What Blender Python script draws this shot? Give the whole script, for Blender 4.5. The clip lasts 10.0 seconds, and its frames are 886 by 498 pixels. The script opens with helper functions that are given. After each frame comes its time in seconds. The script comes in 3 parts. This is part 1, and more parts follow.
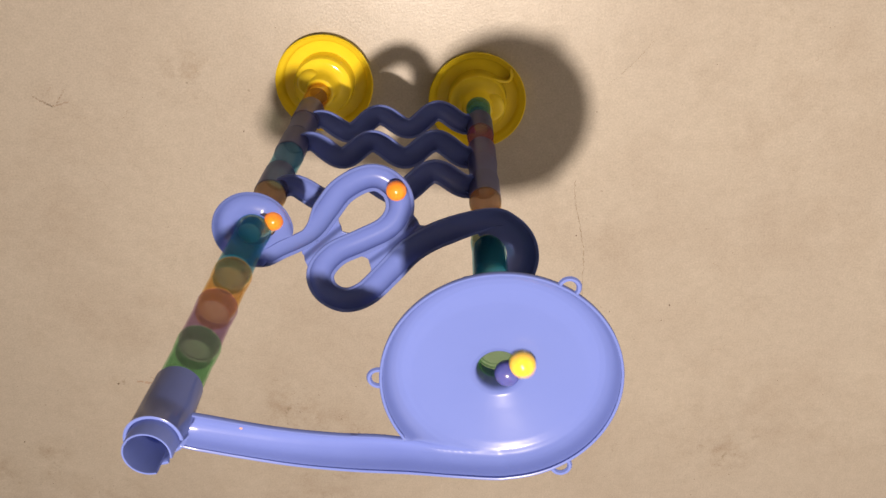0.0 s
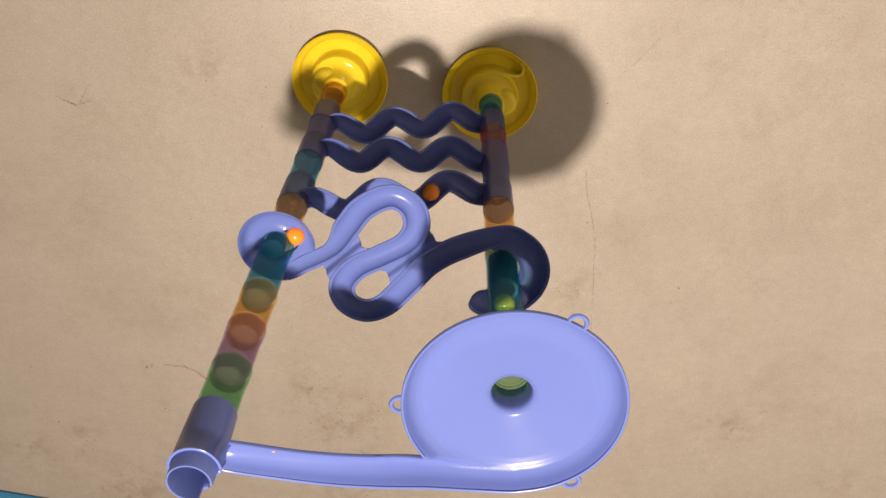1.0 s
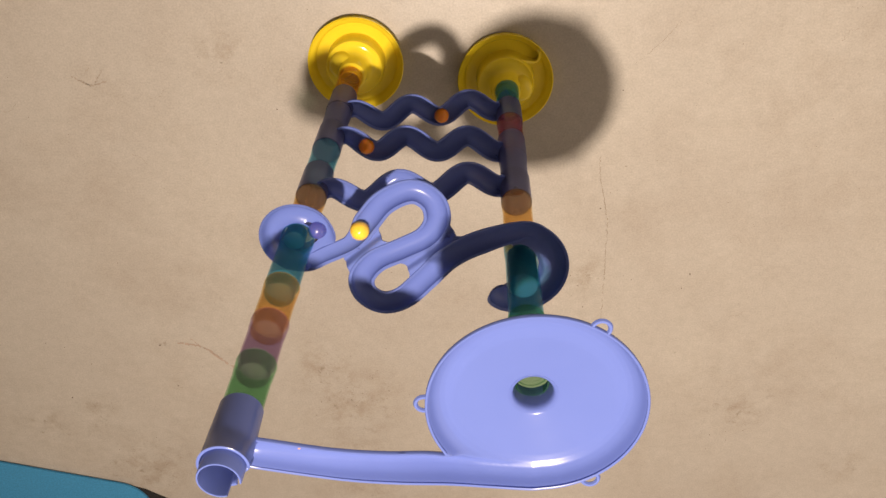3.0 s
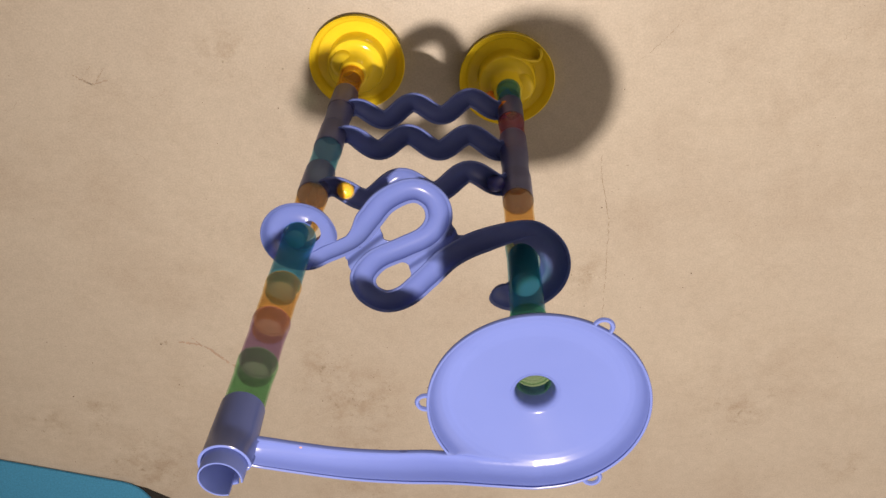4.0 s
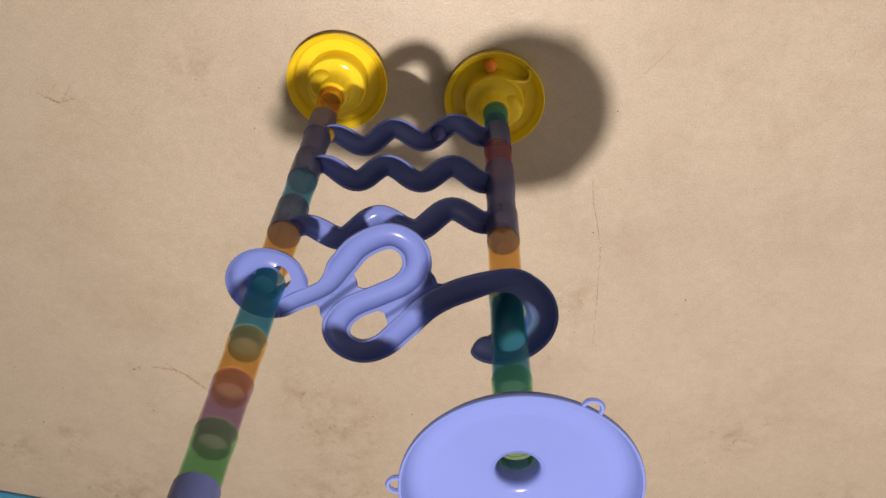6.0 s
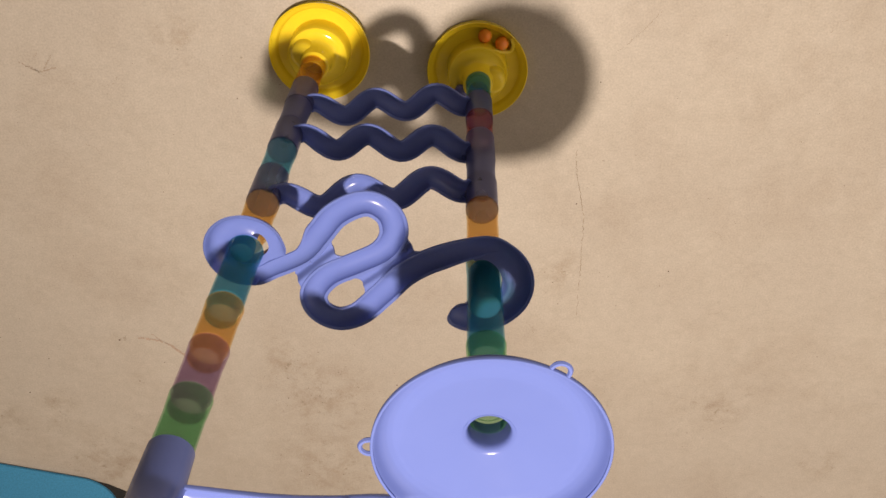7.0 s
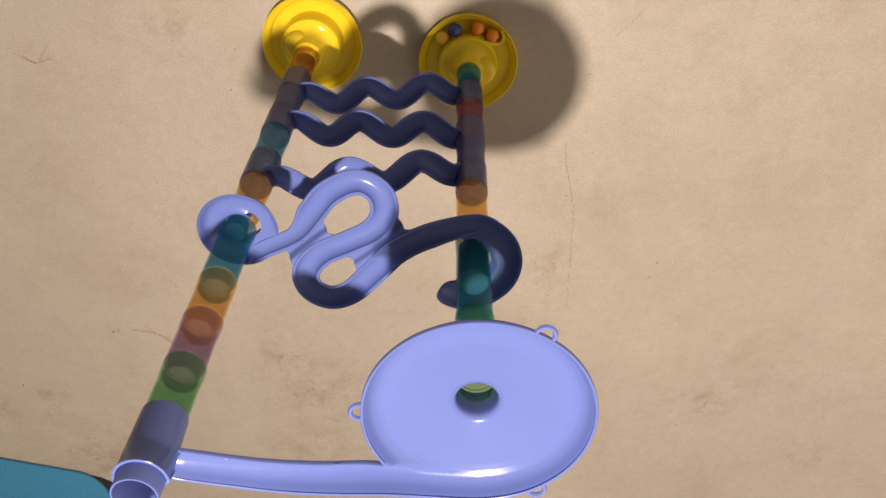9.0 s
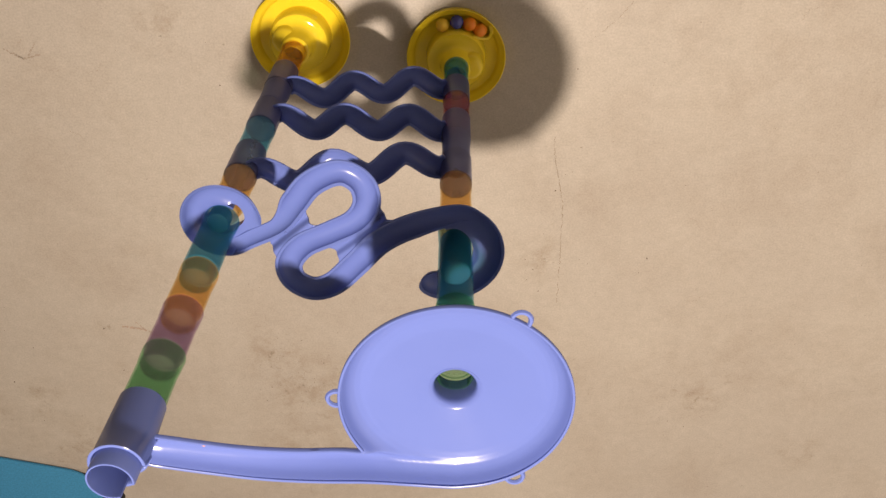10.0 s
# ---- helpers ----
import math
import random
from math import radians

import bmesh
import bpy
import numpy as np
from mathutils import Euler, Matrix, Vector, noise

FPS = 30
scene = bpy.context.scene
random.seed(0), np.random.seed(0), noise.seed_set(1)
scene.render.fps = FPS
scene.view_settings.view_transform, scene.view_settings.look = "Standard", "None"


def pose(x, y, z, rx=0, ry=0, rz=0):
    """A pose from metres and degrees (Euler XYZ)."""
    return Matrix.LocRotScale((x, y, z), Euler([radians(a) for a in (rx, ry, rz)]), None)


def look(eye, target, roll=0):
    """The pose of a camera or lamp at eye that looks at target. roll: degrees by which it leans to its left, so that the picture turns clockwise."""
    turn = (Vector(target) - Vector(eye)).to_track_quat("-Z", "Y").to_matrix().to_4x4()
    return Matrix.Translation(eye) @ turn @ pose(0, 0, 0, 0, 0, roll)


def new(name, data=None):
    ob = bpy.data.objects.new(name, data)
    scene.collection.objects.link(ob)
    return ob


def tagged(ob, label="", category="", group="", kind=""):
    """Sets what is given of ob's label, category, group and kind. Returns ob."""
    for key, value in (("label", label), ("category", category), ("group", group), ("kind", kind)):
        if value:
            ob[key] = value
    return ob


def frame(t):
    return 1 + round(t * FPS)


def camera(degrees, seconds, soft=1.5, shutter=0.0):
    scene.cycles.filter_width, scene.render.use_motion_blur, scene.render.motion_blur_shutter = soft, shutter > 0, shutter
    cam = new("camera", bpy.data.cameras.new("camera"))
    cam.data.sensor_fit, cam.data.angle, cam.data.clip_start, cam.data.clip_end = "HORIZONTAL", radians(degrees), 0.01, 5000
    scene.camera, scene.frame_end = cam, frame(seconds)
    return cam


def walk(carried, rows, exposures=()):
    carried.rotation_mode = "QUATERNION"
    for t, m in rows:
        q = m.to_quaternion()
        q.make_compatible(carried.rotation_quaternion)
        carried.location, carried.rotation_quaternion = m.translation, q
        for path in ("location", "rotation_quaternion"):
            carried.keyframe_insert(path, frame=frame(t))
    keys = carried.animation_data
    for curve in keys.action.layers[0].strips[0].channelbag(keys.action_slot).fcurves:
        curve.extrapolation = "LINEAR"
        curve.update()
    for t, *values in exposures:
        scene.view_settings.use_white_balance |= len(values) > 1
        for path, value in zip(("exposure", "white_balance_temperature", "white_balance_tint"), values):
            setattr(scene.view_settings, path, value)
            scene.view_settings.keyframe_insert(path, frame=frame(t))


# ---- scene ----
cam = camera(52.5, 10.0, shutter=0.4)
METRES, EYE, TILT, LEAN, TURN = 0.27, 1.114, -115.5, 0.8, 0.0
ROWS = [
    (0.0, 0.0, 0.0, 0.0, 0.0, 0.0, -0.0),
    (0.5, -0.0073, -0.0905, 0.1356, 0.56, -2.54, 0.7),
    (1.0, -0.003, -0.1207, 0.2048, 0.87, -3.26, 0.68),
    (1.5, -0.0237, -0.145, 0.2591, 0.97, -3.81, 0.48),
    (2.0, -0.0457, -0.1529, 0.2886, 1.0, -4.55, 0.24),
    (2.5, -0.054, -0.1395, 0.2899, 1.02, -5.21, 0.1),
    (4.0, -0.0607, -0.1335, 0.2862, 1.1, -5.33, 0.01),
    (4.5, -0.0566, -0.075, 0.3032, 1.06, -5.27, 0.05),
    (5.0, -0.0231, 0.0482, 0.3882, 1.07, -5.04, -0.13),
    (5.5, -0.0412, 0.0817, 0.4374, 0.93, -5.22, -0.21),
    (7.0, 0.0251, 0.0637, 0.4088, 0.26, -7.31, -0.42),
    (7.5, 0.0177, 0.0485, 0.4323, 0.26, -7.77, -0.37),
    (8.0, 0.0258, 0.0336, 0.4291, 0.13, -7.57, -0.44),
    (8.5, 0.0307, 0.0193, 0.3845, -0.03, -7.08, -0.48),
    (9.0, 0.0375, 0.0035, 0.326, -0.14, -6.75, -0.49),
    (9.5, 0.0698, 0.0197, 0.2988, -0.11, -6.6, -0.42),
    (10.0, 0.0895, -0.0042, 0.29, -0.17, -6.57, -0.42),
]
walk(cam, [(t, pose(0, 0, EYE, TILT, LEAN, TURN) @ pose(METRES * x, METRES * y, METRES * z, 90 + pitch, roll, yaw)) for t, x, y, z, yaw, pitch, roll in ROWS])

# ---- world and light ----
world = bpy.data.worlds.new("world")
scene.world = world
world.use_nodes = True
world.node_tree.nodes["Background"].inputs["Color"].default_value = (0.10, 0.11, 0.13, 1)
world.node_tree.nodes["Background"].inputs["Strength"].default_value = 0.3

LAMP = (-0.054, -0.226, 2.10)
lamp_data = bpy.data.lights.new("pendant_lamp", "SPOT")
lamp_data.energy = 224
lamp_data.shadow_soft_size = 0.032
lamp_data.spot_size = radians(160)
lamp_data.spot_blend = 1.0
lamp_data.color = (1.0, 0.82, 0.665)
lamp = new("pendant_lamp", lamp_data)
lamp.matrix_world = look(LAMP, (0.95, -0.35, 0.0))


# ---- materials ----
def material(name):
    m = bpy.data.materials.new(name)
    m.use_nodes = True
    nt = m.node_tree
    return m, nt, nt.nodes["Principled BSDF"], nt.nodes["Material Output"]


def node(nt, kind, **inputs):
    n = nt.nodes.new(kind)
    for k, v in inputs.items():
        n.inputs[k.replace("_", " ")].default_value = v
    return n


def coords(nt):
    return nt.nodes.new("ShaderNodeTexCoord").outputs["Object"]


def ramp(nt, source, stops):
    r = nt.nodes.new("ShaderNodeValToRGB")
    els = r.color_ramp.elements
    while len(els) < len(stops):
        els.new(0.5)
    for e, (p, c) in zip(els, stops):
        e.position, e.color = p, (*c, 1) if len(c) == 3 else c
    nt.links.new(source, r.inputs["Fac"])
    return r.outputs["Color"]


def mix(nt, fac, a, b, blend="MIX"):
    n = nt.nodes.new("ShaderNodeMix")
    n.data_type, n.blend_type = "RGBA", blend
    for sock, v in ((n.inputs[0], fac), (n.inputs[6], a), (n.inputs[7], b)):
        if isinstance(v, bpy.types.NodeSocket):
            nt.links.new(v, sock)
        else:
            sock.default_value = v if not isinstance(v, tuple) else (*v, 1)
    return n.outputs[2]


def bump(nt, height, strength, distance, bsdf):
    b = node(nt, "ShaderNodeBump", Strength=strength, Distance=distance)
    nt.links.new(height, b.inputs["Height"])
    nt.links.new(b.outputs["Normal"], bsdf.inputs["Normal"])
    return b


def noise_of(nt, scale, detail=4.0, rough=0.55):
    n = node(nt, "ShaderNodeTexNoise", Scale=scale, Detail=detail, Roughness=rough)
    nt.links.new(coords(nt), n.inputs["Vector"])
    return n.outputs["Fac"]


# worn and dirty spots of the floor: place and reach
STAINS = ((-0.629, -0.908, 0.06), (-0.559, -1.015, 0.11), (-0.712, -0.929, 0.05), (-0.246, -0.797, 0.07), (-0.208, -0.870, 0.11), (-0.200, -1.020, 0.12), (0.417, -0.871, 0.06),
          (0.600, -0.989, 0.05), (-0.497, -0.757, 0.02), (-0.482, -0.834, 0.02), (0.150, -0.621, 0.05), (-0.340, -0.290, 0.05))


def concrete_material():
    m, nt, b, _ = material("painted_concrete")
    big = ramp(nt, noise_of(nt, 1.7, 5, 0.6), [(0.30, (0.40, 0.365, 0.325)), (0.70, (0.47, 0.435, 0.385))])
    stain = ramp(nt, noise_of(nt, 5.0, 8, 0.72), [(0.48, (0, 0, 0)), (0.80, (1, 1, 1))])
    col = mix(nt, stain, big, (0.365, 0.320, 0.272))
    speck = ramp(nt, noise_of(nt, 120.0, 3, 0.6), [(0.70, (0, 0, 0)), (0.76, (1, 1, 1))])
    patch = ramp(nt, noise_of(nt, 6.0, 3, 0.6), [(0.50, (0, 0, 0)), (0.64, (0.85, 0.85, 0.85))])
    both = mix(nt, 1.0, speck, patch, "MULTIPLY")
    col = mix(nt, both, col, (0.19, 0.155, 0.115))
    smudge = ramp(nt, noise_of(nt, 28.0, 7, 0.68), [(0.43, (0, 0, 0)), (0.64, (0.62, 0.62, 0.62))])
    where = ramp(nt, noise_of(nt, 3.1, 4, 0.6), [(0.48, (0, 0, 0)), (0.70, (0.5, 0.5, 0.5))])
    for x, y, r in STAINS:
        gap = node(nt, "ShaderNodeVectorMath")
        gap.operation = "DISTANCE"
        gap.inputs[1].default_value = (x, y, 0)
        nt.links.new(coords(nt), gap.inputs[0])
        spot = ramp(nt, gap.outputs["Value"], [(r * 0.25, (1, 1, 1)), (r, (0, 0, 0))])
        where = mix(nt, 1.0, where, spot, "LIGHTEN")
    col = mix(nt, mix(nt, 1.0, smudge, where, "MULTIPLY"), col, (0.300, 0.245, 0.190))
    dots = ramp(nt, noise_of(nt, 62.0, 5, 0.72), [(0.58, (0, 0, 0)), (0.68, (0.7, 0.7, 0.7))])
    col = mix(nt, mix(nt, 1.0, dots, where, "MULTIPLY"), col, (0.23, 0.19, 0.14))
    fine = ramp(nt, noise_of(nt, 420.0, 2, 0.5), [(0.3, (0.89, 0.89, 0.89)), (0.7, (1.09, 1.09, 1.09))])
    col = mix(nt, 1.0, col, fine, "MULTIPLY")
    cloud = ramp(nt, noise_of(nt, 75.0, 4, 0.6), [(0.3, (0.95, 0.945, 0.94)), (0.7, (1.04, 1.04, 1.04))])
    col = mix(nt, 1.0, col, cloud, "MULTIPLY")
    nt.links.new(col, b.inputs["Base Color"])
    b.inputs["Roughness"].default_value = 0.34
    n1 = node(nt, "ShaderNodeTexNoise", Scale=340.0, Detail=5.0, Roughness=0.65)
    nt.links.new(coords(nt), n1.inputs["Vector"])
    lumps = mix(nt, ramp(nt, noise_of(nt, 2.3, 3, 0.5), [(0.38, (0.15, 0.15, 0.15)), (0.66, (1, 1, 1))]), (0.5, 0.5, 0.5), n1.outputs["Fac"])
    bump(nt, lumps, 0.20, 0.0018, b)
    return m


def plaster_material(name, color):
    m, nt, b, _ = material(name)
    c = ramp(nt, noise_of(nt, 3.0, 5, 0.6), [(0.3, tuple(v * 0.93 for v in color)), (0.7, color)])
    nt.links.new(c, b.inputs["Base Color"])
    b.inputs["Roughness"].default_value = 0.8
    bump(nt, noise_of(nt, 90.0), 0.2, 0.002, b)
    return m


def blue_material():
    m, nt, b, _ = material("blue_plastic")
    c = ramp(nt, noise_of(nt, 12.0, 2), [(0.3, (0.118, 0.164, 0.455)), (0.7, (0.125, 0.173, 0.475))])
    nt.links.new(c, b.inputs["Base Color"])
    r = ramp(nt, noise_of(nt, 14.0, 3, 0.5), [(0.3, (0.14, 0.14, 0.14)), (0.7, (0.26, 0.26, 0.26))])
    nt.links.new(r, b.inputs["Roughness"])
    b.inputs["Specular IOR Level"].default_value = 0.26
    bump(nt, noise_of(nt, 70.0, 4, 0.6), 0.06, 0.001, b)
    return m


def clear_material(name, color, see, tint, rough=0.18, back=0.45):
    """Coloured see-through plastic: a share of the light passes straight on, tinted."""
    m, nt, b, out = material(name)
    c = ramp(nt, noise_of(nt, 45.0, 3), [(0.3, tuple(v * 0.94 for v in color)), (0.7, color)])
    nt.links.new(c, b.inputs["Base Color"])
    b.inputs["Roughness"].default_value = rough
    pass_on = node(nt, "ShaderNodeBsdfTransparent")
    pass_on.inputs["Color"].default_value = (*tint, 1)
    glow = node(nt, "ShaderNodeBsdfTranslucent")
    nt.links.new(c, glow.inputs["Color"])
    s1 = node(nt, "ShaderNodeMixShader", Fac=back)
    nt.links.new(b.outputs[0], s1.inputs[1])
    nt.links.new(glow.outputs[0], s1.inputs[2])
    s2 = node(nt, "ShaderNodeMixShader", Fac=see)
    nt.links.new(s1.outputs[0], s2.inputs[1])
    nt.links.new(pass_on.outputs[0], s2.inputs[2])
    nt.links.new(s2.outputs[0], out.inputs["Surface"])
    return m


def ball_material(name, color):
    m, nt, b, _ = material(name)
    c = ramp(nt, noise_of(nt, 120.0, 3), [(0.3, tuple(v * 0.9 for v in color)), (0.7, color)])
    nt.links.new(c, b.inputs["Base Color"])
    b.inputs["Roughness"].default_value = 0.22
    b.inputs["Subsurface Weight"].default_value = 0.5
    b.inputs["Subsurface Radius"].default_value = (1.0, 0.5, 0.2)
    b.inputs["Subsurface Scale"].default_value = 0.004
    return m


def plain_material(name, color, rough, scale, relief):
    m, nt, b, _ = material(name)
    c = ramp(nt, noise_of(nt, scale, 5, 0.7), [(0.3, tuple(v * 0.75 for v in color)), (0.7, tuple(v * 1.15 for v in color))])
    nt.links.new(c, b.inputs["Base Color"])
    b.inputs["Roughness"].default_value = rough
    bump(nt, noise_of(nt, scale * 2, 4), relief, 0.002, b)
    return m


CONCRETE = concrete_material()
WALL = plaster_material("bounce_wall_pale", (0.70, 0.68, 0.65))
# dark so the unseen north wall throws little light back
WALL_DARK = plaster_material("bounce_cut_dark", (0.26, 0.22, 0.19))
CEILING = plaster_material("bounce_ceiling_pale", (0.88, 0.88, 0.86))
BLUE = blue_material()
YELLOW = clear_material("yellow_clear_plastic", (1.0, 0.79, 0.040), 0.16, (1.0, 0.91, 0.40), 0.09, 0.05)
TINT = {
    "orange": clear_material("orange_clear_plastic", (0.72, 0.36, 0.10), 0.78, (1.0, 0.90, 0.68)),
    "purple": clear_material("purple_clear_plastic", (0.25, 0.16, 0.22), 0.80, (0.87, 0.79, 0.90)),
    "green": clear_material("green_clear_plastic", (0.10, 0.30, 0.12), 0.82, (0.74, 0.92, 0.78)),
    "teal": clear_material("teal_clear_plastic", (0.035, 0.27, 0.40), 0.68, (0.68, 0.90, 0.98)),
    "slate": clear_material("slate_clear_plastic", (0.140, 0.155, 0.340), 0.42, (0.84, 0.88, 1.0), 0.28),
    "red": clear_material("red_clear_plastic", (0.46, 0.10, 0.11), 0.76, (0.95, 0.78, 0.80)),
}
SMOKY = clear_material("smoky_violet_plastic", (0.140, 0.150, 0.320), 0.44, (0.86, 0.88, 1.0), 0.28)
# dark colour that stands in for the shade inside the tube feet
PEG_SHADE = plain_material("peg_shade_teal", (0.035, 0.140, 0.200), 0.35, 30.0, 0.03)
MAT_BLUE = plain_material("blue_mat_cloth", (0.045, 0.26, 0.50), 0.9, 300.0, 0.6)
MAT_BLACK = plain_material("black_layer", (0.012, 0.012, 0.013), 0.8, 200.0, 0.3)
DIRT = plain_material("dark_crumb", (0.10, 0.07, 0.05), 0.9, 200.0, 0.4)
CRACK = plain_material("crack_dirt", (0.22, 0.17, 0.12), 0.9, 200.0, 0.3)
SCUFF = plain_material("scuff_dirt", (0.34, 0.285, 0.235), 0.8, 200.0, 0.3)
RED_SCUFF = plain_material("red_scuff", (0.39, 0.305, 0.25), 0.8, 200.0, 0.3)
PIT_GLINT = plain_material("pale_pit_glint", (0.46, 0.42, 0.36), 0.4, 260.0, 0.3)
ORANGE_SPOT = plain_material("orange_paint_spot", (0.55, 0.27, 0.17), 0.6, 300.0, 0.2)


# ---- mesh helpers ----
def finish(name, verts, faces, mat, parent=None, label="", smooth=True, turn_faces=True):
    me = bpy.data.meshes.new(name)
    me.from_pydata([tuple(v) for v in verts], [], faces)
    bm = bmesh.new()
    bm.from_mesh(me)
    bmesh.ops.remove_doubles(bm, verts=bm.verts, dist=1e-6)
    bmesh.ops.delete(bm, geom=[q for q in bm.verts if not q.link_faces], context="VERTS")
    if turn_faces:
        bmesh.ops.recalc_face_normals(bm, faces=bm.faces)
    for e in bm.edges:
        if len(e.link_faces) == 2 and e.calc_face_angle(0) > 0.7:
            e.smooth = False
    for f in bm.faces:
        f.smooth = smooth
    bm.to_mesh(me)
    bm.free()
    me.materials.append(mat)
    ob = new(name, me)
    ob.parent = parent
    if label:
        ob["label"] = label
    return ob


def lathe(profile, centre=(0, 0, 0), steps=48, a0=0.0, a1=360.0):
    """Turn a closed profile of (radius, height) about the upright axis at centre; a part turn gets end caps."""
    full = a1 - a0 >= 359.9
    n = len(profile)
    count = steps if full else steps + 1
    verts, faces = [], []
    for i in range(count):
        a = radians(a0 + (a1 - a0) * i / steps)
        for r, z in profile:
            verts.append((centre[0] + r * math.cos(a), centre[1] + r * math.sin(a), centre[2] + z))
    for i in range(steps):
        j = (i + 1) % count
        for k in range(n):
            l = (k + 1) % n
            faces.append((i * n + k, i * n + l, j * n + l, j * n + k))
    if not full:
        faces.append(tuple(range(n)))
        faces.append(tuple((count - 1) * n + k for k in range(n)))
    return verts, faces


def join(*pieces):
    verts, faces = [], []
    for v, f in pieces:
        base = len(verts)
        verts += list(v)
        faces += [tuple(i + base for i in q) for q in f]
    return verts, faces


def spline(points, per=8):
    """A smooth line through points (Catmull-Rom); the knot k is sample k * per."""
    p = [Vector(q) for q in points]
    p = [2 * p[0] - p[1]] + p + [2 * p[-1] - p[-2]]
    out = []
    for i in range(1, len(p) - 2):
        for s in range(per):
            t = s / per
            a, b, c, d = p[i - 1], p[i], p[i + 1], p[i + 2]
            out.append(0.5 * (2 * b + (c - a) * t + (2 * a - 5 * b + 4 * c - d) * t * t + (3 * b - a - 3 * c + d) * t ** 3))
    out.append(p[-2])
    return out


def channel(path, half, wall=0.0016, deep=0.75, left=None, right=None, round_ends=(False, False), lip=0.0012, square=1.0):
    """A gutter along path, which runs midway between its rims. left and right: for each place how far up that side goes (1 rim, 0 floor)."""
    n = len(path)
    K = 8
    verts, faces = [], []
    size = 2 * (2 * K + 1) + 4
    length = [0.0]
    for i in range(1, n):
        length.append(length[-1] + (path[i] - path[i - 1]).length)
    for i in range(n):
        d = path[min(i + 1, n - 1)] - path[max(i - 1, 0)]
        side = Vector((-d.y, d.x, 0)).normalized()
        w = half[i] if isinstance(half, (list, tuple)) else half
        for flag, s in ((round_ends[0], length[i]), (round_ends[1], length[-1] - length[i])):
            if flag and s < w:
                w = max(0.0022, w * math.sqrt(max(0.0, 1 - (1 - s / w) ** 2)))
        dp = deep[i] if isinstance(deep, (list, tuple)) else deep
        lf = left[i] if left else 1.0
        rt = right[i] if right else 1.0
        ring = []
        for sign, r in ((1, w), (-1, w - wall)):
            for k in range(-K, K + 1):
                f = k / K * sign
                a = f * math.pi / 2 * (lf if f > 0 else rt)
                drop = -dp * r * max(0.0, math.cos(a)) ** square
                ring.append(path[i] + side * (r * math.copysign(abs(math.sin(a)) ** square, a)) + Vector((0, 0, drop)))
            if sign == 1:
                ring.append(ring[-1] + side * lip * lf)
                ring.append(ring[-2] + side * lip * 0.6 * lf + Vector((0, 0, 0.0011 * lf)))
            else:
                first = ring[0]
                ring.append(first - side * lip * 0.6 + Vector((0, 0, 0.0011)))
                ring.append(first - side * lip + Vector((0, 0, 0.0)))
        # order: outer floor from right rim to left rim, left lip, inner floor from left rim to right rim, right lip
        verts += ring
    m = len(verts) // n
    for i in range(n - 1):
        for k in range(m):
            l = (k + 1) % m
            faces.append((i * m + k, i * m + l, (i + 1) * m + l, (i + 1) * m + k))
    for base in (0, (n - 1) * m):
        for k in range(2 * K):
            faces.append((base + k, base + k + 1, base + (4 * K + 3 - k - 1), base + (4 * K + 3 - k)))
    return verts, faces


def relief(field, height, box, cell):
    """A sheet over the part of box where field(points) is positive, on a fine net whose outer corners are drawn in to the edge.
    Gives its vertices, its faces and its edges' loops, longest first."""
    x0, x1, y0, y1 = box
    nx, ny = int(round((x1 - x0) / cell)), int(round((y1 - y0) / cell))
    gx, gy = np.meshgrid(x0 + cell * np.arange(nx + 1), y0 + cell * np.arange(ny + 1), indexing="ij")
    pts = np.stack([gx.ravel(), gy.ravel()], 1)
    inside = (field(pts) > 0).reshape(nx + 1, ny + 1)
    keep = inside[:-1, :-1] | inside[1:, :-1] | inside[1:, 1:] | inside[:-1, 1:]
    i, j = np.nonzero(keep)
    quads = np.stack([i * (ny + 1) + j, (i + 1) * (ny + 1) + j, (i + 1) * (ny + 1) + j + 1, i * (ny + 1) + j + 1], 1)
    used, quads = np.unique(quads.ravel(), return_inverse=True)
    quads = quads.reshape(-1, 4)
    pts = pts[used]
    out = np.nonzero(field(pts) <= 0)[0]
    for _ in range(4):
        q = pts[out]
        g = field(q)
        e = cell * 0.2
        dx = (field(q + (e, 0)) - field(q - (e, 0))) / (2 * e)
        dy = (field(q + (0, e)) - field(q - (0, e))) / (2 * e)
        n2 = np.maximum(dx * dx + dy * dy, 0.05)
        pts[out] = q - np.clip(np.stack([dx, dy], 1) * (g / n2)[:, None], -cell, cell)
    after = {}
    count = {}
    for q in quads:
        for k in range(4):
            count[(q[k], q[(k + 1) % 4])] = True
    for a, b in count:
        if (b, a) not in count:
            after.setdefault(a, []).append(b)
    loops = []
    while after:
        a = next(iter(after))
        loop = [a]
        while a in after:
            b = after[a].pop()
            if not after[a]:
                del after[a]
            a = b
            loop.append(a)
        loops.append(pts[loop])
    loops.sort(key=len, reverse=True)
    z = height(pts)
    return [(float(p[0]), float(p[1]), float(h)) for p, h in zip(pts, z)], [tuple(int(k) for k in q) for q in quads], loops


def even(loop, step):
    """A closed line with its points spread evenly and its small kinks worn off."""
    d = np.r_[0, np.cumsum(np.hypot(*np.diff(loop, axis=0).T))]
    s = np.linspace(0, d[-1], int(d[-1] / step), endpoint=False)
    p = np.stack([np.interp(s, d, loop[:, 0]), np.interp(s, d, loop[:, 1])], 1)
    for _ in range(3):
        p = 0.25 * np.roll(p, 1, 0) + 0.5 * p + 0.25 * np.roll(p, -1, 0)
    return p


